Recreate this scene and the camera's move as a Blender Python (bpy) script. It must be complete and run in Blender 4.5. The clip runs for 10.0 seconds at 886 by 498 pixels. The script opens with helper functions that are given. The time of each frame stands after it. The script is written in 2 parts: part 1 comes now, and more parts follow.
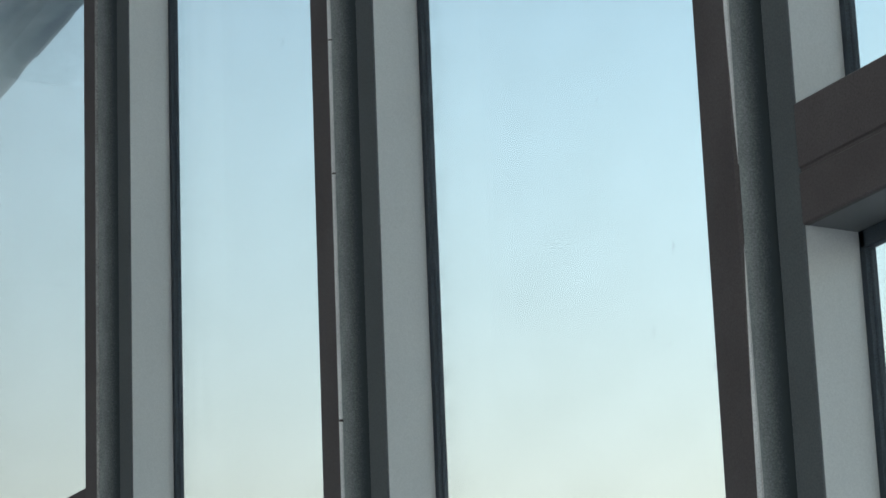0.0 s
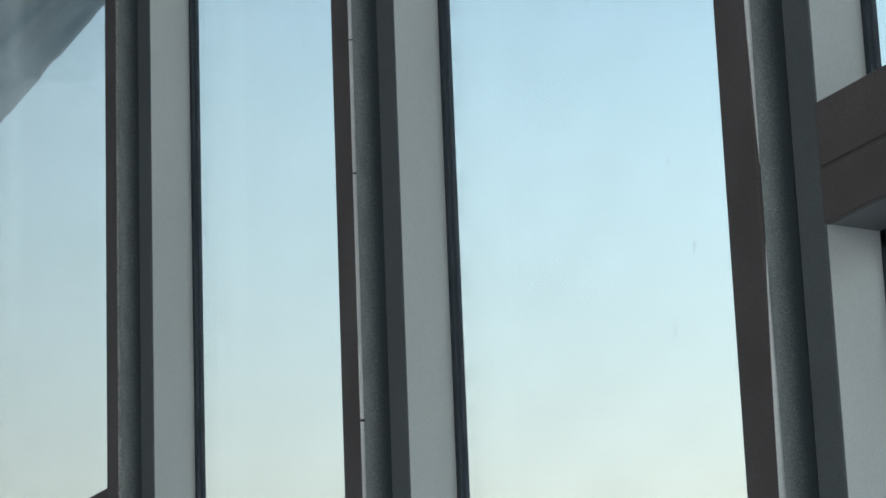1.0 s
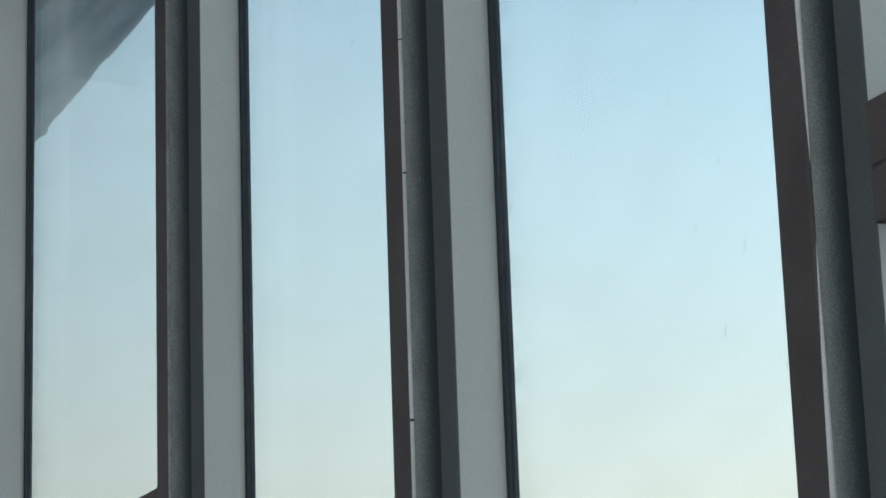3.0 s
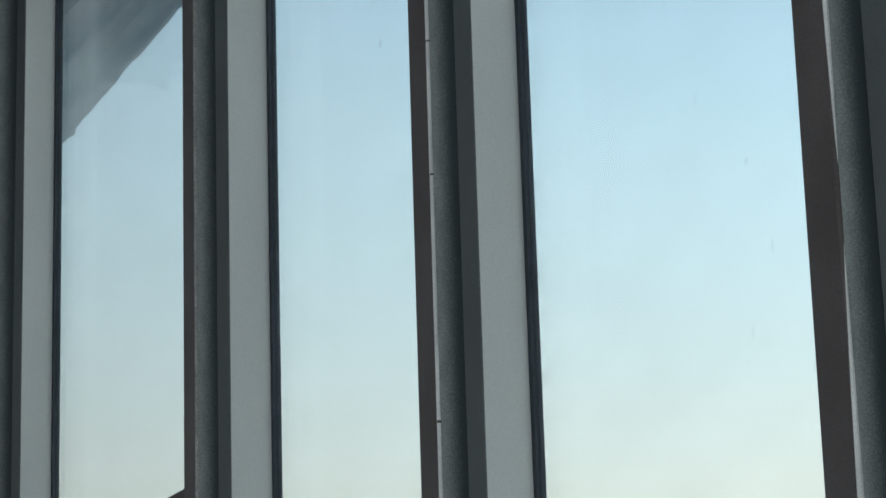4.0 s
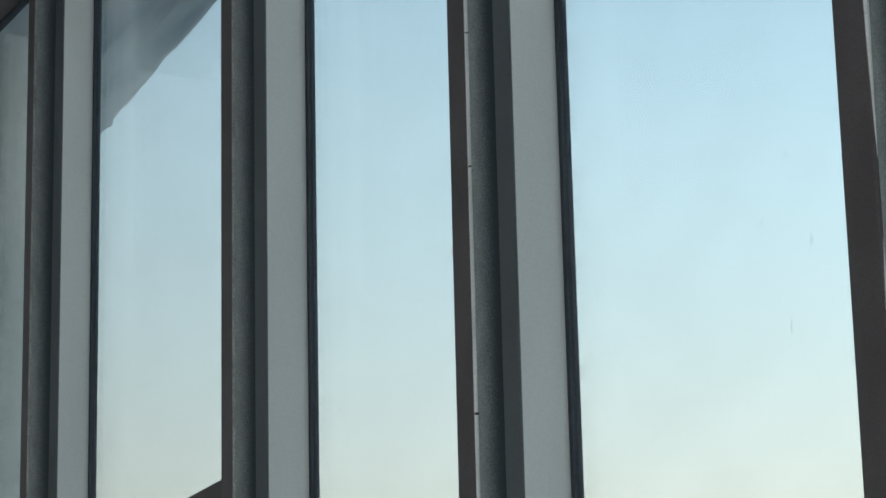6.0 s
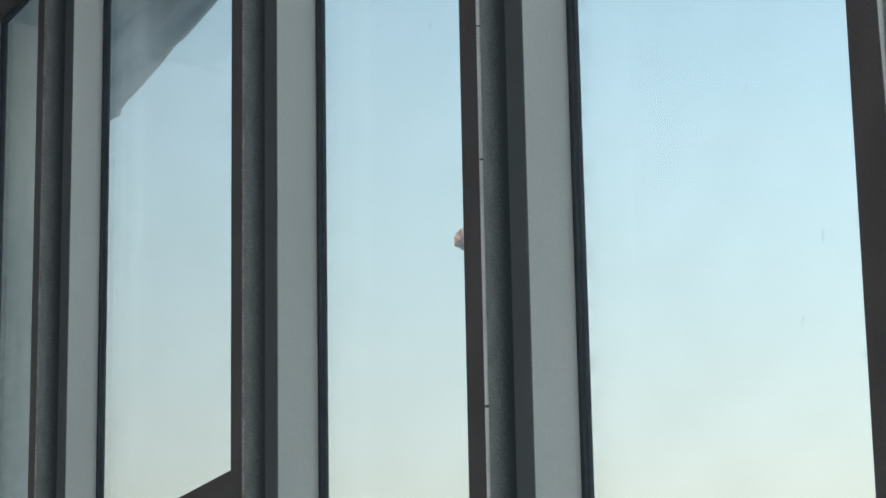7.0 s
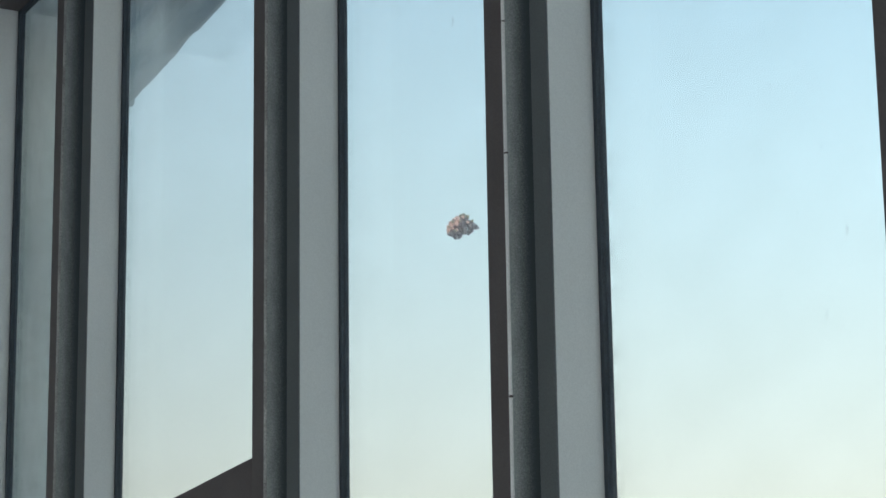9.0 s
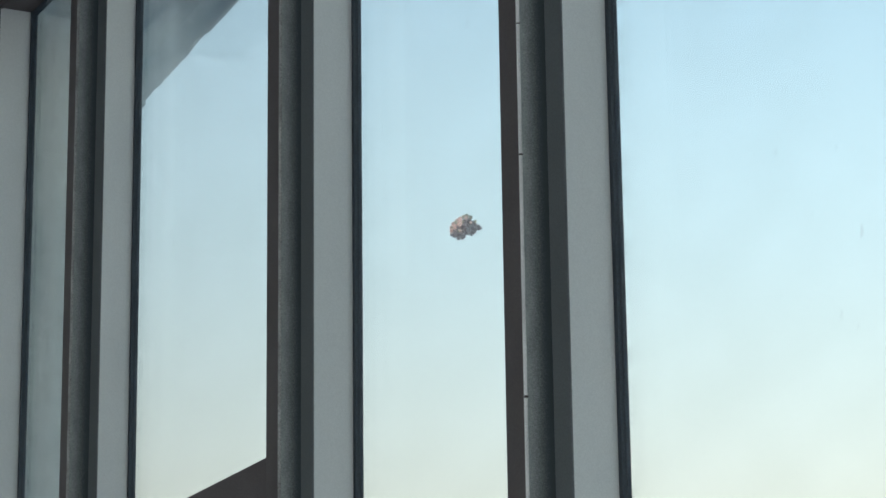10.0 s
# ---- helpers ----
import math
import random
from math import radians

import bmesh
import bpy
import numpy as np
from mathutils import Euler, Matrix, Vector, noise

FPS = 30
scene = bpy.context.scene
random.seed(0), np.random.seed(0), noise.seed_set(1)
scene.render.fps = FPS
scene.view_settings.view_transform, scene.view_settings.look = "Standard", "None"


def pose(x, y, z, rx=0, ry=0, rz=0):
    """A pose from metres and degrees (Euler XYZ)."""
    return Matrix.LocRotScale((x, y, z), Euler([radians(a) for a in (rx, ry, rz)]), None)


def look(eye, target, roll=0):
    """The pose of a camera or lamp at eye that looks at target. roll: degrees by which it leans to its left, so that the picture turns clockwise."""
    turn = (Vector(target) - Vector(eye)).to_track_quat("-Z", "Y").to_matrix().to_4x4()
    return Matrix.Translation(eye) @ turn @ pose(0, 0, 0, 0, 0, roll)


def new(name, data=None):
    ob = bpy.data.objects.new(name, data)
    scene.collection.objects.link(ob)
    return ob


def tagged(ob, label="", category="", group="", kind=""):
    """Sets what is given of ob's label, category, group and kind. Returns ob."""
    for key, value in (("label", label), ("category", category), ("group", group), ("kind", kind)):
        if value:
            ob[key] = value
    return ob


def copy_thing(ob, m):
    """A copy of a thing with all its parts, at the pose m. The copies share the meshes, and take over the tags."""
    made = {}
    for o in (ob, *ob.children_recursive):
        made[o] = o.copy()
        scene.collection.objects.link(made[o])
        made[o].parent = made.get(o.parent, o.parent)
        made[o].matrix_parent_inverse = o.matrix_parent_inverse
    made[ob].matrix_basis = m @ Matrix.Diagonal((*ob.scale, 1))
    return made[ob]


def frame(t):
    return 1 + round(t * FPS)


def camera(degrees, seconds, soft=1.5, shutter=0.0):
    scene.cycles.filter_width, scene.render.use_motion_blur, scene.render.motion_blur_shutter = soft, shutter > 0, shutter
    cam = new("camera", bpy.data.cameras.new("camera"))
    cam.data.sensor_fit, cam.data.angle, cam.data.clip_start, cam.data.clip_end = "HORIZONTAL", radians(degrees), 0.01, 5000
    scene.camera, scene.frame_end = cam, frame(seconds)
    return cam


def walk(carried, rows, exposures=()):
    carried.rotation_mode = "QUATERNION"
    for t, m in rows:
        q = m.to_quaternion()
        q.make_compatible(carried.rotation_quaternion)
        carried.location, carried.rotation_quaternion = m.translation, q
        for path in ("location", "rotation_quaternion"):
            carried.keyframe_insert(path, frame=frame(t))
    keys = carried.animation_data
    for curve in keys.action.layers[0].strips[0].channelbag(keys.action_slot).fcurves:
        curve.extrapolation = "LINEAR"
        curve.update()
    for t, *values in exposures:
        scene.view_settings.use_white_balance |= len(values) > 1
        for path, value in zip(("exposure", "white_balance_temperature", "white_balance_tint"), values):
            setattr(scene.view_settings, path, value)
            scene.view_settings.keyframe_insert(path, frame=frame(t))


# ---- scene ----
# The window wall stands in the plane y = 0 with the room on its y < 0 side; floor at z = 0, eye height 1.6.
FOV = 16.73
ROWS = [
    (0, -0.0101, -1.9821, 0.0000, 60.360, 17.215, -2.311),
    (0.5, -0.0105, -1.9819, 0.0000, 60.592, 17.227, -2.297),
    (1, -0.0105, -1.9819, 0.0000, 60.779, 17.227, -2.277),
    (1.5, -0.0118, -1.9812, 0.0000, 60.965, 17.221, -2.269),
    (2, -0.0123, -1.9810, 0.0000, 61.180, 17.213, -2.238),
    (3.5, -0.0141, -1.9801, 0.0000, 62.052, 17.300, -1.875),
    (4, -0.0146, -1.9798, 0.0000, 62.305, 17.317, -1.776),
    (4.5, -0.0163, -1.9789, 0.0000, 62.596, 17.337, -1.671),
    (5, -0.0162, -1.9789, 0.0000, 62.799, 17.311, -1.577),
    (5.5, -0.0158, -1.9810, 0.0000, 62.923, 17.257, -1.485),
    (7, -0.0124, -1.9993, 0.0049, 63.062, 16.949, -1.096),
    (7.5, -0.0018, -2.0195, 0.0033, 62.988, 16.851, -1.026),
    (8, 0.0062, -2.0375, -0.0023, 62.968, 16.804, -0.953),
    (8.5, 0.0127, -2.0531, -0.0044, 62.941, 16.759, -0.879),
    (9, 0.0186, -2.0674, -0.0081, 62.915, 16.740, -0.842),
    (9.5, 0.0234, -2.0803, -0.0104, 62.969, 16.739, -0.804),
    (10, 0.0299, -2.0932, -0.0138, 62.974, 16.753, -0.769),
]
cam = camera(FOV, 10.0, soft=1.6)
walk(cam, [(t, pose(x, y, 1.6 + z, 90 + pitch, 0, yaw) @ pose(0, 0, 0, 0, 0, lean))
           for t, x, y, z, yaw, pitch, lean in ROWS],
     [(0.0, 0.05, 5760, 7.0), (5.0, 0.035, 5770, 7.0), (7.0, 0.06, 5780, 7.2), (10.0, 0.13, 5770, 7.5)])

# ---- world and sun ----
SUN_EL, SUN_DIR = radians(24), Vector((-0.96, -0.26, 0.0)).normalized()
world = bpy.data.worlds.new("sky")
world.use_nodes = True
scene.world = world
wn, wl = world.node_tree.nodes, world.node_tree.links
wn.clear()
sky = wn.new("ShaderNodeTexSky")
sky.sky_type, sky.sun_disc = "NISHITA", False
sky.sun_elevation, sky.sun_rotation = SUN_EL, math.atan2(SUN_DIR.x, SUN_DIR.y)
sky.air_density, sky.dust_density, sky.ozone_density = 1.0, 1.5, 2.0
coord = wn.new("ShaderNodeTexCoord")
axes = wn.new("ShaderNodeSeparateXYZ")
wl.new(coord.outputs["Generated"], axes.inputs[0])
# Summer haze: thick at the horizon, gone overhead.
haze = wn.new("ShaderNodeMapRange")
haze.interpolation_type = "SMOOTHERSTEP"
haze.inputs["From Min"].default_value, haze.inputs["From Max"].default_value = 0.05, 0.62
haze.inputs["To Min"].default_value, haze.inputs["To Max"].default_value = 1.0, 0.0
wl.new(axes.outputs["Z"], haze.inputs["Value"])
hazecol = wn.new("ShaderNodeValToRGB")
hazecol.color_ramp.elements[0].position, hazecol.color_ramp.elements[0].color = 0.20, (0.975, 0.925, 0.715, 1)
hazecol.color_ramp.elements[1].position, hazecol.color_ramp.elements[1].color = 0.42, (1.15, 1.55, 1.49, 1)
mid = hazecol.color_ramp.elements.new(0.28)
mid.color = (0.965, 1.09, 0.96, 1)
wl.new(axes.outputs["Z"], hazecol.inputs[0])
lift = wn.new("ShaderNodeVectorMath")
lift.operation = "SCALE"
lift.inputs["Scale"].default_value = 11.0
wl.new(hazecol.outputs[0], lift.inputs[0])
mix = wn.new("ShaderNodeMix")
mix.data_type = "RGBA"
wl.new(haze.outputs[0], mix.inputs["Factor"])
wl.new(sky.outputs[0], mix.inputs["A"])
wl.new(lift.outputs[0], mix.inputs["B"])
# The haze brightens slowly from the west round to the north-east.
turn = wn.new("ShaderNodeVectorMath")
turn.operation = "DOT_PRODUCT"
turn.inputs[1].default_value = (0.45, 0.89, 0.0)
wl.new(coord.outputs["Generated"], turn.inputs[0])
swell = wn.new("ShaderNodeMath")
swell.operation = "MULTIPLY_ADD"
swell.inputs[1].default_value, swell.inputs[2].default_value = 0.48, 1.0
wl.new(turn.outputs["Value"], swell.inputs[0])
bright = wn.new("ShaderNodeVectorMath")
bright.operation = "SCALE"
wl.new(mix.outputs["Result"], bright.inputs[0])
wl.new(swell.outputs[0], bright.inputs["Scale"])
back = wn.new("ShaderNodeBackground")
back.inputs["Strength"].default_value = 0.1
wl.new(bright.outputs[0], back.inputs["Color"])
wout = wn.new("ShaderNodeOutputWorld")
wl.new(back.outputs[0], wout.inputs[0])

sun = new("sun", bpy.data.lights.new("sun", "SUN"))
sun.data.energy, sun.data.angle, sun.data.color = 3.4, radians(0.5), (1.0, 0.94, 0.86)
sun.matrix_world = look(SUN_DIR * 30 * math.cos(SUN_EL) + Vector((0, 0, 30 * math.sin(SUN_EL))), (0, 0, 0))

# Fill lamp added in the unseen east wall's opening, to brighten the near upright.
fill_lamp = new("east_fill_lamp", bpy.data.lights.new("east_fill_lamp", "AREA"))
fill_lamp.data.shape, fill_lamp.data.size, fill_lamp.data.size_y = "RECTANGLE", 3.6, 3.5
fill_lamp.data.energy, fill_lamp.data.color = 24.0, (0.95, 0.98, 1.0)
fill_lamp.matrix_world = look((3.1, -2.7, 2.45), (0.0, -2.7, 2.45))


# ---- materials ----
def material(name, base, dark=None, rough=0.6, metal=0.0, scale=30.0, fine=400.0, bump=0.05, stretch=(1, 1, 1),
             spec=0.5, fine_amount=0.35, low=0.35, high=0.7):
    """A painted or mineral surface: a slow stain between two tones, a fine grain over it, and relief of the grain."""
    m = bpy.data.materials.new(name)
    m.use_nodes = True
    n, l = m.node_tree.nodes, m.node_tree.links
    b = n["Principled BSDF"]
    tc = n.new("ShaderNodeTexCoord")
    mp = n.new("ShaderNodeMapping")
    mp.inputs["Scale"].default_value = stretch
    l.new(tc.outputs["Object"], mp.inputs[0])
    big = n.new("ShaderNodeTexNoise")
    big.inputs["Scale"].default_value, big.inputs["Detail"].default_value = scale, 5.0
    l.new(mp.outputs[0], big.inputs["Vector"])
    small = n.new("ShaderNodeTexNoise")
    small.inputs["Scale"].default_value, small.inputs["Detail"].default_value = fine, 3.0
    l.new(tc.outputs["Object"], small.inputs["Vector"])
    ramp = n.new("ShaderNodeValToRGB")
    dark = dark or [c * 0.75 for c in base]
    ramp.color_ramp.elements[0].position, ramp.color_ramp.elements[0].color = low, (*dark, 1)
    ramp.color_ramp.elements[1].position, ramp.color_ramp.elements[1].color = high, (*base, 1)
    l.new(big.outputs[0], ramp.inputs[0])
    grain = n.new("ShaderNodeMapRange")
    grain.inputs["From Min"].default_value, grain.inputs["From Max"].default_value = 0.3, 0.7
    grain.inputs["To Min"].default_value, grain.inputs["To Max"].default_value = 1 - fine_amount, 1 + fine_amount
    l.new(small.outputs[0], grain.inputs["Value"])
    mul = n.new("ShaderNodeVectorMath")
    mul.operation = "SCALE"
    l.new(ramp.outputs[0], mul.inputs[0])
    l.new(grain.outputs[0], mul.inputs["Scale"])
    l.new(mul.outputs[0], b.inputs["Base Color"])
    rr = n.new("ShaderNodeMapRange")
    rr.inputs["To Min"].default_value, rr.inputs["To Max"].default_value = max(0.05, rough - 0.1), min(1, rough + 0.12)
    l.new(big.outputs[0], rr.inputs["Value"])
    l.new(rr.outputs[0], b.inputs["Roughness"])
    b.inputs["Metallic"].default_value = metal
    b.inputs["Specular IOR Level"].default_value = spec
    bp = n.new("ShaderNodeBump")
    bp.inputs["Strength"].default_value, bp.inputs["Distance"].default_value = 0.6, bump * 0.01
    l.new(small.outputs[0], bp.inputs["Height"])
    l.new(bp.outputs[0], b.inputs["Normal"])
    return m


def glass_material():
    """Clear pane: sheer, with Fresnel gloss and a film of dust in upright smears."""
    m = bpy.data.materials.new("dusty_glass")
    m.use_nodes = True
    n, l = m.node_tree.nodes, m.node_tree.links
    n.clear()
    tc = n.new("ShaderNodeTexCoord")
    mp = n.new("ShaderNodeMapping")
    mp.inputs["Scale"].default_value = (3.0, 6.0, 5.0)
    l.new(tc.outputs["Object"], mp.inputs[0])
    smear = n.new("ShaderNodeTexNoise")
    smear.inputs["Scale"].default_value, smear.inputs["Detail"].default_value = 2.0, 6.0
    l.new(mp.outputs[0], smear.inputs["Vector"])
    blot = n.new("ShaderNodeTexNoise")
    blot.inputs["Scale"].default_value, blot.inputs["Detail"].default_value = 26.0, 4.0
    l.new(tc.outputs["Object"], blot.inputs["Vector"])
    add = n.new("ShaderNodeMath")
    add.operation = "MULTIPLY_ADD"
    add.inputs[1].default_value = 0.4
    l.new(blot.outputs[0], add.inputs[0])
    l.new(smear.outputs[0], add.inputs[2])
    film = n.new("ShaderNodeMapRange")
    film.inputs["From Min"].default_value, film.inputs["From Max"].default_value = 0.5, 0.95
    l.new(add.outputs[0], film.inputs["Value"])
    veil = n.new("ShaderNodeMix")
    veil.data_type = "RGBA"
    veil.inputs["A"].default_value = (0.985, 0.995, 0.995, 1)
    veil.inputs["B"].default_value = (0.974, 0.984, 0.982, 1)
    l.new(film.outputs[0], veil.inputs["Factor"])
    m1 = n.new("ShaderNodeBsdfTransparent")
    l.new(veil.outputs["Result"], m1.inputs[0])
    gloss = n.new("ShaderNodeBsdfGlossy")
    gloss.inputs["Roughness"].default_value = 0.07
    facing = n.new("ShaderNodeLayerWeight")
    facing.inputs["Blend"].default_value = 0.5
    power = n.new("ShaderNodeMath")
    power.operation = "POWER"
    power.inputs[1].default_value = 5.0
    l.new(facing.outputs["Facing"], power.inputs[0])
    fr = n.new("ShaderNodeMapRange")
    fr.inputs["To Min"].default_value = 0.035
    l.new(power.outputs[0], fr.inputs["Value"])
    m2 = n.new("ShaderNodeMixShader")
    l.new(fr.outputs[0], m2.inputs[0])
    l.new(m1.outputs[0], m2.inputs[1])
    l.new(gloss.outputs[0], m2.inputs[2])
    out = n.new("ShaderNodeOutputMaterial")
    l.new(m2.outputs[0], out.inputs[0])
    return m


BRONZE = material("dark_bronze_paint", (0.119, 0.102, 0.102), (0.088, 0.072, 0.072), rough=0.55, scale=9, fine=420, bump=0.02, fine_amount=0.22)
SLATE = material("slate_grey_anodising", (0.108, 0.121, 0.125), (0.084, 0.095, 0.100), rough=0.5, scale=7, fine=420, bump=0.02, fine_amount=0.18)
LINING = material("light_grey_paint", (0.69, 0.698, 0.682), (0.61, 0.62, 0.608), rough=0.45, scale=5, fine=500, bump=0.02, fine_amount=0.06, stretch=(1, 1, 0.3))
# Dim and bright copies of one edge; the bright one has sheen painted in.
DIM_EDGE = material("dim_aluminium_edge", (0.50, 0.50, 0.485), (0.30, 0.295, 0.285), rough=0.5, scale=60, fine=420, bump=0.05, fine_amount=0.4, stretch=(1, 1, 0.3))
SHEEN_EDGE = material("worn_edge_with_sheen", (0.95, 0.95, 0.94), (0.74, 0.74, 0.73), rough=0.3, metal=0.0, scale=40, fine=700, bump=0.05, fine_amount=0.2, stretch=(1, 1, 0.25))
RUBBER = material("black_rubber_gasket", (0.056, 0.072, 0.088), (0.036, 0.049, 0.062), rough=0.6, scale=20, fine=600, bump=0.02)


def shaded_brush_material():
    """Grey brush seal with the hollow's shade painted in, speckled, darker towards the slot."""
    m = material("grey_brush_shaded", (0.43, 0.455, 0.445), (0.33, 0.352, 0.346), rough=0.95, scale=70, fine=520, bump=0.12, fine_amount=0.22, spec=0.1, stretch=(1, 1, 0.3))
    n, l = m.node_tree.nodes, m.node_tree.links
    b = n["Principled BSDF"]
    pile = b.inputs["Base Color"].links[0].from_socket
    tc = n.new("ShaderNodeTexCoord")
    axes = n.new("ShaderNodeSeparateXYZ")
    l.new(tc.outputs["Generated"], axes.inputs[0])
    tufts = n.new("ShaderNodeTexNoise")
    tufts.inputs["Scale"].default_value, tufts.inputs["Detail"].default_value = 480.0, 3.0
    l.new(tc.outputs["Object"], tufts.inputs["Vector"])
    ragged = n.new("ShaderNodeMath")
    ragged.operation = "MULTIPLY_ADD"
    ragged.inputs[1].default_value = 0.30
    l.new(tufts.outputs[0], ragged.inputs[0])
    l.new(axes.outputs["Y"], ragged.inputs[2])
    slot_shade = n.new("ShaderNodeMapRange")
    slot_shade.interpolation_type = "SMOOTHSTEP"
    slot_shade.inputs["From Min"].default_value, slot_shade.inputs["From Max"].default_value = 0.12, 0.66
    l.new(ragged.outputs[0], slot_shade.inputs["Value"])
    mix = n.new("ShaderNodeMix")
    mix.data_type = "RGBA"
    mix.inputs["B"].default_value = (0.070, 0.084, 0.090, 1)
    l.new(slot_shade.outputs[0], mix.inputs["Factor"])
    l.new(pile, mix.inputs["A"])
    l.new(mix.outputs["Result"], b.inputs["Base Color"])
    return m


SHADED_BRUSH = shaded_brush_material()
CONCRETE = material("stained_concrete", (0.82, 0.91, 0.95), (0.44, 0.55, 0.63), rough=0.9, scale=4.0, fine=60, bump=0.15, fine_amount=0.07, stretch=(0.3, 2.4, 0.7), spec=0.2, low=0.38, high=0.60)
RENDER = material("weathered_render", (0.88, 0.90, 0.85), (0.58, 0.65, 0.65), rough=0.9, scale=3.0, fine=40, bump=0.3, fine_amount=0.12, stretch=(1, 1, 0.35), spec=0.2, low=0.36, high=0.6)
SOFFIT = material("mid_grey_paint", (0.25, 0.255, 0.255), (0.17, 0.175, 0.178), rough=0.5, scale=5, fine=500, bump=0.02, fine_amount=0.06)
PLASTER = material("white_plaster", (0.80, 0.80, 0.79), (0.74, 0.74, 0.73), rough=0.85, scale=1.5, fine=120, bump=0.1, fine_amount=0.05)
FLOORING = material("grey_terrazzo", (0.50, 0.50, 0.50), (0.38, 0.38, 0.38), rough=0.4, scale=20, fine=150, bump=0.02)
EARTH = material("pale_ground", (0.56, 0.55, 0.52), (0.42, 0.42, 0.40), rough=0.95, scale=0.02, fine=0.5, bump=1.0)
GLASS = glass_material()


# ---- mesh helpers ----
def box(bm, x0, x1, y0, y1, z0, z1, bevel=0.0):
    made = bmesh.ops.create_cube(bm, size=1.0)["verts"]
    for v in made:
        v.co = Vector(((x0 + x1) / 2 + v.co.x * (x1 - x0), (y0 + y1) / 2 + v.co.y * (y1 - y0), (z0 + z1) / 2 + v.co.z * (z1 - z0)))
    if bevel:
        edges = list({e for v in made for e in v.link_edges})
        bmesh.ops.bevel(bm, geom=edges, offset=bevel, segments=2, affect="EDGES", profile=0.6)
    return bm


def extrude_profile(bm, outline, z0, z1):
    """A closed outline of (x, y) drawn up from z0 to z1."""
    low = [bm.verts.new((x, y, z0)) for x, y in outline]
    high = [bm.verts.new((x, y, z1)) for x, y in outline]
    for i in range(len(outline)):
        j = (i + 1) % len(outline)
        bm.faces.new((low[i], low[j], high[j], high[i]))
    bm.faces.new(low[::-1])
    bm.faces.new(high)
    bmesh.ops.recalc_face_normals(bm, faces=bm.faces)
    return bm


def rounded(bm, outline, z0, z1):
    """The same with its shallow bends shaded smooth."""
    extrude_profile(bm, outline, z0, z1)
    for f in bm.faces:
        f.smooth = True
    for e in bm.edges:
        e.smooth = e.calc_face_angle(3.0) < 0.35
    return bm


def part(name, bm, mat, parent=None, label=""):
    data = bpy.data.meshes.new(name)
    bm.to_mesh(data)
    bm.free()
    data.materials.append(mat)
    ob = new(name, data)
    ob.parent = parent
    return tagged(ob, label)


def boxed(name, mat, parent, dims, bevel=0.0, label=""):
    return part(name, box(bmesh.new(), *dims, bevel), mat, parent, label)


# ---- the shell of the room ----
X0, X1, Y0, CEIL = -9.6, 3.0, -5.2, 4.7
SILL, HEAD = 0.9, 4.1
BASE = -9.0        # street level below the floor of the room
S = [-6.3025, -5.6265, -4.5798, -3.7097, -2.7279, -1.0279]   # left edges of the mullions, from the far one to the near one
WIDE, HUG, LAP = 0.1694, 0.0758, 0.0329      # mullion width, depth of its front before the glass, rubber lap
TOP, BOTTOM = 2.7365, 2.593       # upper and lower edge of the transoms

boxed("floor", FLOORING, None, (X0 - 0.3, X1 + 0.3, Y0 - 0.3, 0.012, -0.3, 0))
boxed("ceiling", PLASTER, None, (X0 - 0.3, X1 + 0.3, Y0 - 0.3, 0.012, CEIL, CEIL + 0.13))
tagged(bpy.data.objects["floor"], "grey terrazzo floor of the room", "floor", kind="structure")
tagged(bpy.data.objects["ceiling"], "plain white plaster ceiling", "ceiling", kind="structure")


def wall(name, label, *pieces):
    bm = bmesh.new()
    for p in pieces:
        box(bm, *p)
    return tagged(part(name, bm, PLASTER), label, "wall", kind="structure")


left, right = S[0], S[-1] + WIDE
wall("wall_north", "white plaster wall round the window band",
     (X0 - 0.3, left, -0.3, 0.012, 0, CEIL), (right, X1 + 0.3, -0.3, 0.012, 0, CEIL),
     (left, right, -0.3, 0.012, 0, SILL), (left, right, -0.55, 0.012, HEAD + 0.12, CEIL))
# The bulkhead and this dark board are added to shade the window heads.
tagged(boxed("head_shade_board", BRONZE, None, (left, right, -0.55, -0.08, HEAD + 0.03, HEAD + 0.118), 0.004), "dark bronze board under the bulkhead, added to shade the window heads", "trim", kind="structure")
# The unseen south and east walls have openings added to let light in.
wall("wall_south", "unseen white plaster wall with a wide opening added for fill light",
     (X0 - 0.3, X1 + 0.3, Y0 - 0.3, Y0, 0, 0.6), (X0 - 0.3, X1 + 0.3, Y0 - 0.3, Y0, 4.3, CEIL),
     (X0 - 0.3, -8.8, Y0 - 0.3, Y0, 0.6, 4.3), (2.6, X1 + 0.3, Y0 - 0.3, Y0, 0.6, 4.3))
wall("wall_west", "plain white plaster end wall", (X0 - 0.3, X0, Y0, -0.3, 0, CEIL))
wall("wall_east", "unseen white plaster end wall with a wide opening added for fill light",
     (X1, X1 + 0.3, Y0, -4.6, 0, CEIL), (X1, X1 + 0.3, -0.8, -0.3, 0, CEIL),
     (X1, X1 + 0.3, -4.6, -0.8, 0, 0.6), (X1, X1 + 0.3, -4.6, -0.8, 4.3, CEIL))


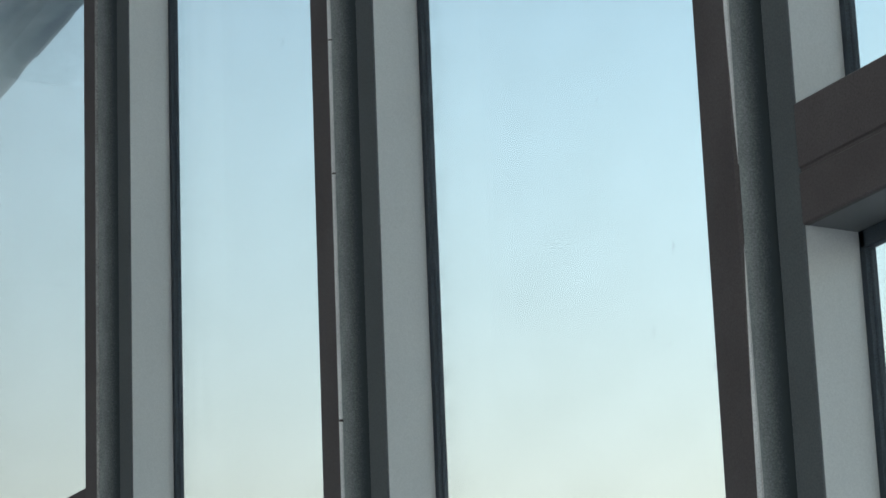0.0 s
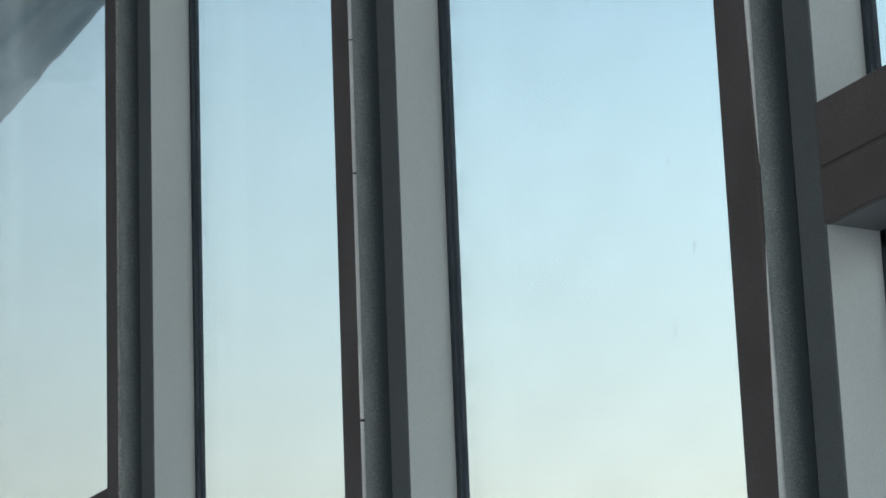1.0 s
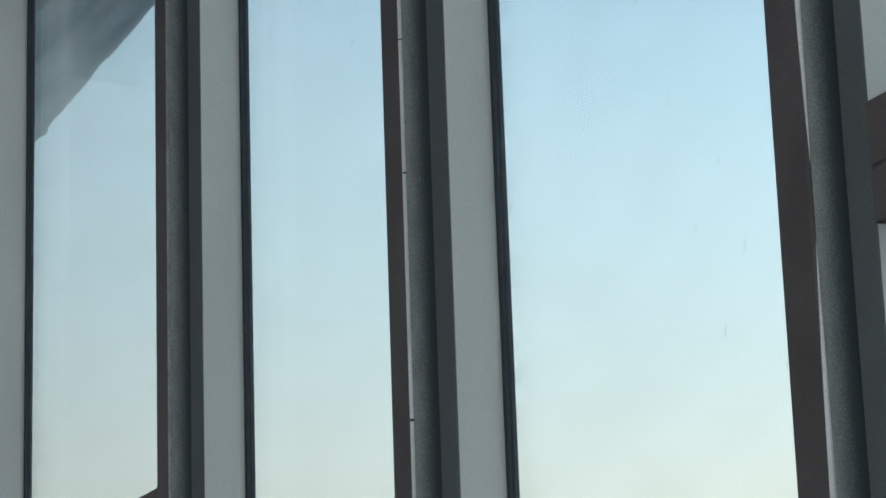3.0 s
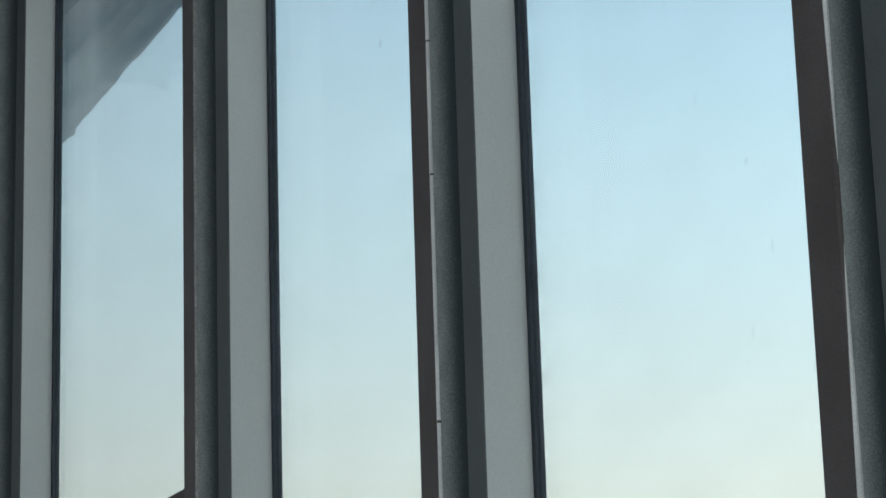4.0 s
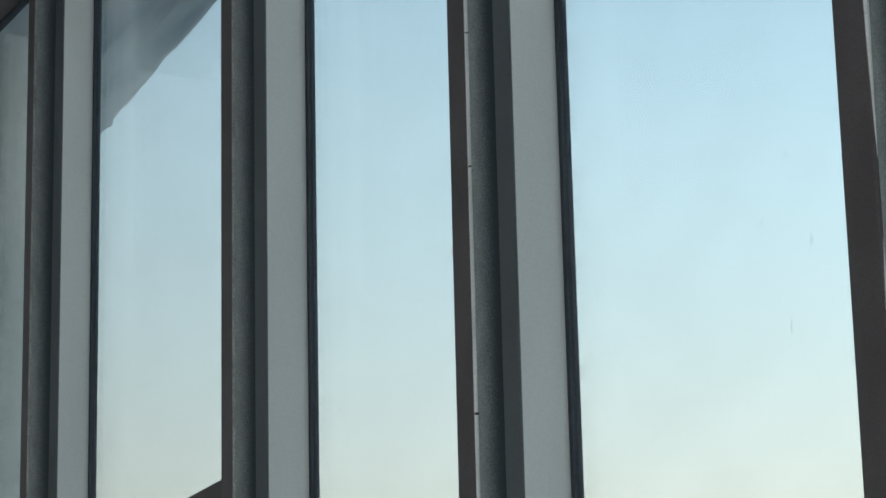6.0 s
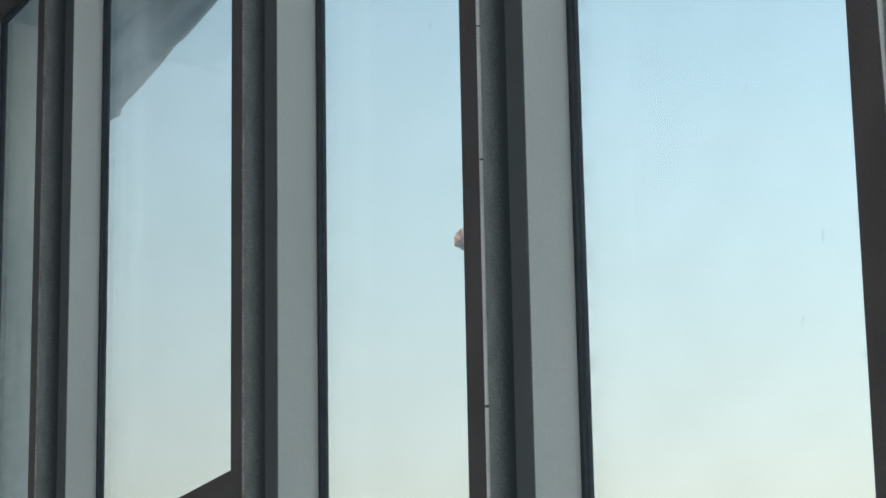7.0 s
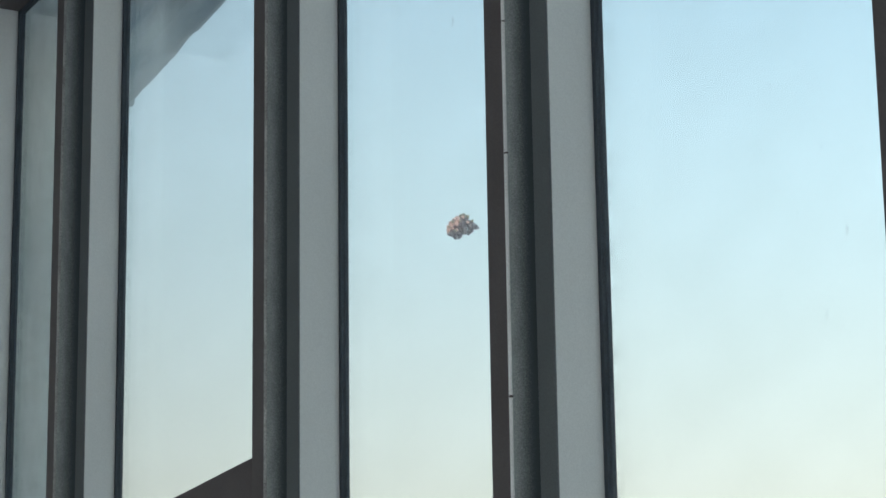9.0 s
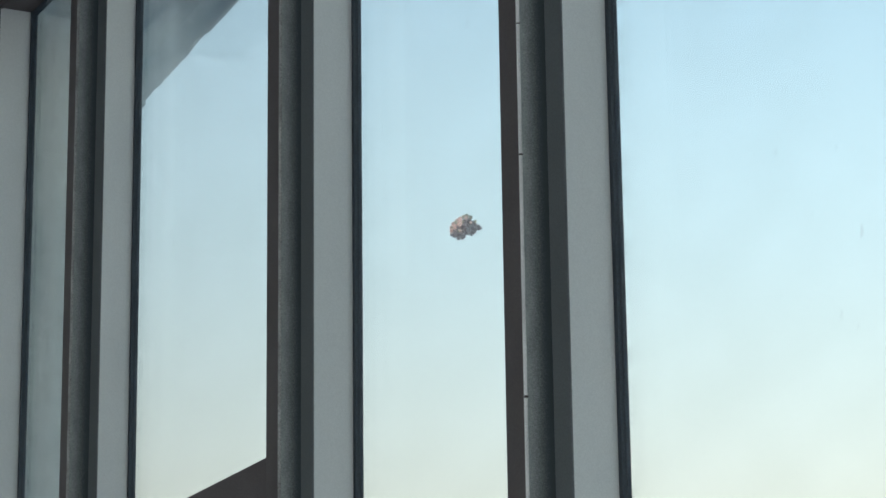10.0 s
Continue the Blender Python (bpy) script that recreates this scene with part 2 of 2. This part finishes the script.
# ---- window wall ----
def mullion(thin=None, less=0.0, edge=None):
    """An upright: bronze body, proud cap, bright edge strip, cove of brush seal, light jamb lining and black gasket.
    thin: the stretch of height where no sheen is painted on the edge, as in shade."""
    root = tagged(new("mullion"), "dark bronze window mullion with light grey reveal and black gasket", "mullion", "mullions of the window wall")
    z0, z1 = SILL, HEAD + 0.12
    s1, d0, d1 = 0.0718 + (0.004 if thin else 0.0), 0.0107 + less, 0.0189 + less
    s2 = WIDE - 0.05
    front = less - HUG
    deep = front + 0.036
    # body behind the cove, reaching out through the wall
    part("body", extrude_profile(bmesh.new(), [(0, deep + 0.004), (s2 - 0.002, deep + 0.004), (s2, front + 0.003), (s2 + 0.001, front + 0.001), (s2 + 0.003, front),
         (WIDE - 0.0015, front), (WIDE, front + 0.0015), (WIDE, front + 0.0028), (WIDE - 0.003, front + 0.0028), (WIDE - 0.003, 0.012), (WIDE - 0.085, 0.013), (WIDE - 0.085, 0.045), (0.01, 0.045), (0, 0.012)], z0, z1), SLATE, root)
    part("cap", extrude_profile(bmesh.new(), [(0, deep + 0.004), (0, front - d0 + 0.002), (0.0006, front - d0 + 0.0006), (0.002, front - d0), (s1 - 0.0015, front - d1), (s1, front - d1 + 0.0015),
         (s1, deep + 0.004)], z0, z1), BRONZE, root)

    full = [(s1 - 0.0012, front - d1 - 0.0004), (s1 + 0.0016, front - d1 + 0.0027), (s1 + 0.0016, front - d1 + 0.0085), (s1 - 0.0012, front - d1 + 0.0085)]
    part("edge_strip", extrude_profile(bmesh.new(), full, z0, z1), edge or SHEEN_EDGE, root, "worn aluminium edge with its sheen painted white" if edge is None else "aluminium edge in a dim colour, without the painted sheen")
    if thin:
        # sheen painted as strips running out to a point where the transom shades the edge
        for za, zb in ((z0, thin[0]), (z1, thin[1])):
            glint = bmesh.new()
            rings = []
            for k, taper in ((0.0, 1.2), (0.6, 1.05), (0.78, 0.8), (0.9, 0.5), (0.97, 0.22), (1.0, 0.02)):
                w = 0.0054 * taper
                rings.append([glint.verts.new((x, y, za + (zb - za) * k)) for x, y in ((s1 + 0.0030 - w, front - d1 + 0.0026 - 1.05 * w), (s1 + 0.0030, front - d1 + 0.0026), (s1 + 0.0030, front - d1 + 0.0027 + 0.8 * w), (s1 + 0.0030 - w, front - d1 + 0.0027 + 0.8 * w))])
            for low, high in zip(rings, rings[1:]):
                for i in range(4):
                    glint.faces.new((low[i], low[(i + 1) % 4], high[(i + 1) % 4], high[i]))
            glint.faces.new(rings[0][::-1]), glint.faces.new(rings[-1])
            bmesh.ops.recalc_face_normals(glint, faces=glint.faces)
            part("sheen_taper", glint, SHEEN_EDGE, root, "worn aluminium edge with its sheen painted white")
    # a hollow from behind the edge strip down into a slot, shade painted in
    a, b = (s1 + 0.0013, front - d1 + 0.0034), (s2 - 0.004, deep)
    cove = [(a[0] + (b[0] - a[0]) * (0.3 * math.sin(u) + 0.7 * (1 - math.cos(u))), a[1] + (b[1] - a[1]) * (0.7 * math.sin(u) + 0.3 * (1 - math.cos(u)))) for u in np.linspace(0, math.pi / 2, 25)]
    part("brush_seal", rounded(bmesh.new(), [*cove, (cove[-1][0], deep + 0.004), (s1 + 0.0002, deep + 0.004), (s1 + 0.0002, cove[0][1])], z0, z1), SHADED_BRUSH, root, "rough grey brush seal with shade painted in towards its slot")
    part("jamb_lining", extrude_profile(bmesh.new(), [(WIDE - 0.003, front + 0.0028), (WIDE - 0.0004, front + 0.0028), (WIDE - 0.0004, -0.001), (WIDE - 0.003, -0.001)], z0, z1),
         LINING, root, "smooth light grey lining")
    lip = WIDE + LAP - 0.021
    part("gasket", extrude_profile(bmesh.new(), [(WIDE - 0.003, 0.0), (lip - 0.004, 0.0), (lip - 0.003, 0.0045), (lip - 0.001, 0.005), (lip, 0.0065), (lip, 0.012), (WIDE - 0.003, 0.012)], z0, z1), RUBBER, root)
    part("gasket", extrude_profile(bmesh.new(), [(0, 0.0), (-0.02, 0.002), (-0.022, 0.012), (0, 0.012)], z0, z1), RUBBER, root)
    return root


first = mullion(edge=DIM_EDGE)
first.matrix_basis = pose(S[0] + 0.004, 0, 0)
shallow = mullion(less=0.009, edge=DIM_EDGE)
shallow.matrix_basis = pose(S[1] + 0.006, 0, 0) @ Matrix.Diagonal((0.945, 1, 1, 1))
copy_thing(first, pose(S[2], 0, 0))
middle = mullion()
middle.matrix_basis = pose(S[3] - 0.002, 0, 0) @ Matrix.Diagonal((1.02, 1, 1, 1))
# knocks in the bright edge of the middle upright
for z, tall in ((2.620, 0.0035), (2.985, 0.0022), (3.19, 0.0015), (2.44, 0.0015)):
    s, d = 0.0718, -HUG - 0.0189
    knock = box(bmesh.new(), s - 0.0010, s + 0.0024, d - 0.0002, d + 0.005, z, z + tall, 0.0003)
    part("knock", knock, BRONZE, middle, "small dark knock in the edge")
corner = mullion((BOTTOM + 0.0, TOP - 0.05), edge=BRONZE)
corner.matrix_basis = pose(S[4], 0, 0)
copy_thing(middle, pose(S[5], 0, 0))


def rail(name, window, x0, x1, z0, z1, soffit):
    """A level bar between two uprights, flush with their fronts, with a groove along it and a lined underside."""
    front, mid = -HUG, (z0 + z1) / 2 - 0.008
    bar = [(front + 0.008, z0 + 0.002), (front + 0.0075, z0), (front + 0.002, z0), (front, z0 + 0.002), (front, mid - 0.004), (front + 0.0026, mid - 0.002), (front + 0.0026, mid + 0.002),
           (front, mid + 0.004), (front, z1 - 0.002), (front + 0.002, z1), (0.012, z1), (0.012, z0 + 0.002)]
    bm = bmesh.new()
    a = [bm.verts.new((x0, y, z)) for y, z in bar]
    b = [bm.verts.new((x1, y, z)) for y, z in bar]
    for i in range(len(bar)):
        j = (i + 1) % len(bar)
        bm.faces.new((a[i], a[j], b[j], b[i]))
    bm.faces.new(a[::-1]), bm.faces.new(b)
    bmesh.ops.recalc_face_normals(bm, faces=bm.faces)
    root = part(name, bm, BRONZE, window)
    if soffit:
        boxed("soffit_lining", SOFFIT, root, (x0, x1, front + 0.008, -0.001, z0 + 0.0005, z0 + 0.004), label="smooth grey lining")
        boxed("gasket", RUBBER, root, (x0, x1, 0.0, 0.0115, z0 - LAP * 0.6, z0 + 0.001), 0.001)
    else:
        boxed("gasket", RUBBER, root, (x0, x1, 0.0, 0.0115, z0 - 0.008, z0 + 0.001), 0.001)
    return root


def pane(window, x0, x1, z0, z1):
    ob = boxed("glass", GLASS, window, (x0 - 0.02, x1 + 0.02, 0.013, 0.019, z0, z1), label="clear pane with a film of dust")
    ob.visible_shadow = False
    ob = boxed("outer_glass", GLASS, window, (x0 - 0.08, x1 + 0.012, 0.030, 0.035, z0, z1), label="outer sheet of the double glazing")
    ob.visible_shadow = False


for i, (a, b) in enumerate(zip(S[:-1], S[1:])):
    x0, x1 = a + WIDE, b
    split = i in (1, 4)
    window = tagged(new("window_%d" % (i + 1)), "tall fixed window divided by a dark bronze transom" if split else "tall fixed window in dark bronze frame, dusty glass",
                    "window", kind="structure")
    rail("head_rail", window, x0, x1, HEAD, HEAD + 0.12, False)
    rail("base_rail", window, x0, x1, SILL, SILL + 0.06, False)
    if split:
        drop = 0.005 if i == 4 else 0.0
        rail("transom", window, x0 - 0.0006, x1, BOTTOM - drop * 0.7, TOP - drop, True)
        pane(window, x0, x1, SILL + 0.04, BOTTOM + 0.02)
        pane(window, x0, x1, TOP - 0.02, HEAD + 0.02)
    else:
        pane(window, x0, x1, SILL + 0.04, HEAD + 0.02)


# Water spots and bits of dirt on the panes: place along the wall, height, width, length.
SPOT = material("dried_dirt", (0.36, 0.38, 0.38), (0.26, 0.28, 0.29), rough=0.9, scale=60, fine=600)
spot_bsdf = SPOT.node_tree.nodes["Principled BSDF"]
spot_bsdf.inputs["Alpha"].default_value = 0.10


def speck(window, x, z, w, h, seed):
    rng = random.Random(seed)
    bm = bmesh.new()
    rim = []
    for k in range(14):
        a = 2 * math.pi * k / 14
        f = rng.uniform(0.35, 1.2)
        rim.append((x + w * f * math.cos(a) + 0.25 * w * math.sin(a), z + h * f * math.sin(a)))
    low = [bm.verts.new((u, 0.0125, v)) for u, v in rim]
    high = [bm.verts.new((x + (u - x) * 0.7, 0.0119, z + (v - z) * 0.7)) for u, v in rim]
    for k in range(14):
        bm.faces.new((low[k], low[(k + 1) % 14], high[(k + 1) % 14], high[k]))
    bm.faces.new(high)
    bmesh.ops.recalc_face_normals(bm, faces=bm.faces)
    ob = part("dirt_speck", bm, SPOT, window, "grey dried water spot")
    ob.visible_shadow = False


# A fringe of dust on the pane along the gasket of the middle upright.
DUST = material("settled_dust", (0.80, 0.80, 0.76), (0.55, 0.56, 0.54), rough=0.95, scale=50, fine=500)
dn, dl = DUST.node_tree.nodes, DUST.node_tree.links
dtc, dax, dno, dmul = dn.new("ShaderNodeTexCoord"), dn.new("ShaderNodeSeparateXYZ"), dn.new("ShaderNodeTexNoise"), dn.new("ShaderNodeMath")
dno.inputs["Scale"].default_value, dno.inputs["Detail"].default_value = 45.0, 6.0
dl.new(dtc.outputs["Object"], dno.inputs["Vector"])
dl.new(dtc.outputs["Generated"], dax.inputs[0])
dfade, dthin = dn.new("ShaderNodeMapRange"), dn.new("ShaderNodeMapRange")
dfade.inputs["To Min"].default_value, dfade.inputs["To Max"].default_value = 1.0, 0.0
dl.new(dax.outputs["X"], dfade.inputs["Value"])
dthin.inputs["From Min"].default_value, dthin.inputs["From Max"].default_value, dthin.inputs["To Max"].default_value = 0.35, 0.80, 0.11
dl.new(dno.outputs[0], dthin.inputs["Value"])
dmul.operation = "MULTIPLY"
dl.new(dfade.outputs[0], dmul.inputs[0])
dl.new(dthin.outputs[0], dmul.inputs[1])
dl.new(dmul.outputs[0], DUST.node_tree.nodes["Principled BSDF"].inputs["Alpha"])

near_pane = bpy.data.objects["window_4"]
dust = boxed("dust_fringe", DUST, near_pane, (S[3] + WIDE + 0.006, S[3] + WIDE + 0.062, 0.0122, 0.0127, SILL + 0.06, HEAD), label="pale speckled dust along the gasket")
dust.visible_shadow = False
for k, (x, z, w, h) in enumerate([(-2.99, 2.812, 0.0045, 0.007), (-3.127, 2.848, 0.004, 0.005), (-2.944, 2.686, 0.0045, 0.012), (-2.998, 2.592, 0.005, 0.010),
                                  (-3.16, 3.086, 0.004, 0.011), (-3.098, 2.929, 0.0035, 0.008), (-2.872, 2.517, 0.004, 0.006), (-2.963, 2.568, 0.004, 0.006),
                                  (-3.29, 2.86, 0.003, 0.004), (-3.05, 2.74, 0.004, 0.006)]):
    speck(near_pane, x, z, w, h, k)
speck(bpy.data.objects["window_3"], -4.002, 3.333, 0.007, 0.010, 40)


# ---- outside ----
def ragged_slab():
    """The balcony slab just over the window heads, its outer edge chipped."""
    bm = bmesh.new()
    under = 4.189
    rings = []
    for x in [*np.linspace(-7.3, -5.3, 800), -4.0, 0.0, 3.2]:
        y = 0.028 - 0.078 * min(x, -5.3)
        inner = 0.25 if x < -5.5 else 0.015     # the slab is let into the pier there
        chip = max(0.0, noise.noise((x * 11.0, 0.3, 0.0)) - 0.15) * 0.014 + max(0.0, noise.noise((x * 47.0, 2.3, 0.0)) - 0.1) * 0.016 + max(0.0, noise.noise((x * 150.0, 7.1, 0.0))) * 0.007
        for spot_x, wide, depth in ((-6.872, 0.009, -0.011), (-6.588, 0.012, 0.012), (-6.32, 0.016, 0.006), (-6.76, 0.03, 0.006)):
            chip += depth * math.exp(-((x - spot_x) / wide) ** 2)
        rings.append([bm.verts.new(p) for p in ((x, inner, under), (x, y - 0.175, under), (x, y - 0.150, under + 0.009), (x, y - 0.120, under + 0.009), (x, y - 0.095, under),
                                                (x, y - 0.022 - chip, under), (x, y - 0.010 - chip * 0.9, under + 0.005), (x, y - chip * 0.6, under + 0.019 + chip * 0.4), (x, y, under + 0.18), (x, inner, under + 0.18))])
    for r, s in zip(rings, rings[1:]):
        for i in range(10):
            j = (i + 1) % 10
            bm.faces.new((r[i], r[j], s[j], s[i]))
    bm.faces.new(rings[0]), bm.faces.new(rings[-1][::-1])
    bmesh.ops.recalc_face_normals(bm, faces=bm.faces)
    return tagged(part("balcony_slab", bm, CONCRETE), "stained grey concrete balcony slab with a chipped edge", "balcony slab", kind="structure")


ragged_slab()
tagged(boxed("concrete_pier", RENDER, None, (-9.3, -6.28, 0.016, 0.30, BASE, 4.66), 0.012), "weathered pale grey rendered pier under the balcony slab", "pier", kind="structure")
boxed("roof", CONCRETE, None, (X0 - 0.3, X1 + 0.3, Y0 - 0.3, 0.012, CEIL + 0.14, CEIL + 0.5))
tagged(bpy.data.objects["roof"], "grey concrete roof deck", "roof", kind="structure")
boxed("building_base", CONCRETE, None, (X0 - 0.3, X1 + 0.3, Y0 - 0.3, 0.012, BASE, -0.301))
tagged(bpy.data.objects["building_base"], "grey concrete storeys under the room", "building", kind="structure")
ground = bmesh.new()
bmesh.ops.create_grid(ground, x_segments=8, y_segments=8, size=4800)
bmesh.ops.translate(ground, verts=ground.verts, vec=(0, 0, BASE))
tagged(part("ground", ground, EARTH), "pale open ground to the horizon", "ground", kind="structure")


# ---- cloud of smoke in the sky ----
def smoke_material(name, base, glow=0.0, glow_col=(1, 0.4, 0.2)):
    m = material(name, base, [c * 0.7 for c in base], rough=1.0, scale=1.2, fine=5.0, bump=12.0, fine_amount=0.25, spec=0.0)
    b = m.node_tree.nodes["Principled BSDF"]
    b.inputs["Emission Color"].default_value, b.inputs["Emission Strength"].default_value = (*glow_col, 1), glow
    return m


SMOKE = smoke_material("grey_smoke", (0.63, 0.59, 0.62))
# Firelight and bright highlights on the smoke are put into these two colours.
FIRELIT = smoke_material("firelit_smoke", (0.97, 0.82, 0.75), 0.27, (1.0, 0.56, 0.44))
HIGHLIGHT = smoke_material("highlight_smoke", (0.97, 0.92, 0.74))


def billows(centres, seed, count=11):
    """Lumps of smoke: smaller swellings scattered over each core, all broken up by noise."""
    rng = random.Random(seed)
    bm = bmesh.new()
    for u, w, v, r in centres:
        for k in range(count):
            d = Vector((rng.gauss(0, 1), rng.gauss(0, 1), rng.gauss(0, 1))).normalized() * r * (0.0 if k == 0 else rng.uniform(0.65, 1.0))
            rad = r * (0.8 if k == 0 else rng.uniform(0.16, 0.52))
            made = bmesh.ops.create_icosphere(bm, subdivisions=3, radius=rad)["verts"]
            for q in made:
                q.co *= 1 + 0.6 * noise.fractal(q.co * (1.3 / rad) + d * 3, 0.8, 2.1, 5)
                q.co += Vector((u, w, v)) + d
    for f in bm.faces:
        f.smooth = True
    return bm


AZ, EL, FAR = radians(62.50), radians(17.15), 600.0
spot = Vector((-math.sin(AZ) * math.cos(EL), math.cos(AZ) * math.cos(EL), math.sin(EL))) * FAR + Vector((0, -2, 1.6))
cloud = tagged(new("smoke_cloud"), "small ragged grey smoke cloud in the sky with painted firelit and pale patches", "smoke cloud")
cloud.matrix_basis = Matrix.Translation(spot) @ Matrix.Rotation(AZ, 4, "Z") @ Matrix.Scale(1.3, 4) @ Matrix.Translation((-0.3, 0, 0.05))
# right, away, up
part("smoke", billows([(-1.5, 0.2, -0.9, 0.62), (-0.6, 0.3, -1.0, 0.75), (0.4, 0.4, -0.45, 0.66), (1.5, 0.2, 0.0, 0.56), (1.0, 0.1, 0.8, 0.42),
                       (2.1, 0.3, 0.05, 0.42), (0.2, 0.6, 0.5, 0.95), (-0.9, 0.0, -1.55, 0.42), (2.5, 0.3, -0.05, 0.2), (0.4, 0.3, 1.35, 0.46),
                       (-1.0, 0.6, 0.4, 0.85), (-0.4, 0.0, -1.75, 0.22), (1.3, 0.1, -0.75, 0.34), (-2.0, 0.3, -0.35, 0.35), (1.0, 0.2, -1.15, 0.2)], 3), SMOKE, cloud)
# Lumps coloured as the firelit side and the highlights.
tagged(part("firelit_lumps", billows([(-1.6, -0.6, 0.3, 0.46), (-1.1, -0.8, 0.8, 0.42), (-2.05, -0.3, -0.05, 0.32), (-0.4, -0.95, 0.7, 0.36), (-0.7, -0.6, 1.25, 0.32),
                                   (-1.5, -0.7, -0.3, 0.3), (0.2, -1.0, 1.2, 0.24), (-2.1, -0.3, -0.65, 0.28), (-0.8, -0.8, -0.75, 0.26), (0.9, -0.8, 0.5, 0.22), (-0.8, -1.0, 0.1, 0.28)], 7, 7), FIRELIT, cloud, "orange smoke with firelight put into its colour and glow"), kind="stuff")
tagged(part("highlight_lumps", billows([(0.4, -0.3, 1.75, 0.36), (0.95, -0.4, 1.5, 0.28), (-0.2, -0.4, 1.6, 0.28), (-1.3, -1.15, 0.5, 0.26), (1.6, -0.5, 0.75, 0.22), (-1.9, -0.6, -0.2, 0.2), (-0.95, -1.0, -0.9, 0.2), (-0.3, -1.25, 0.55, 0.18)], 9), HIGHLIGHT, cloud, "pale cream smoke, highlights put into its colour"), kind="stuff")
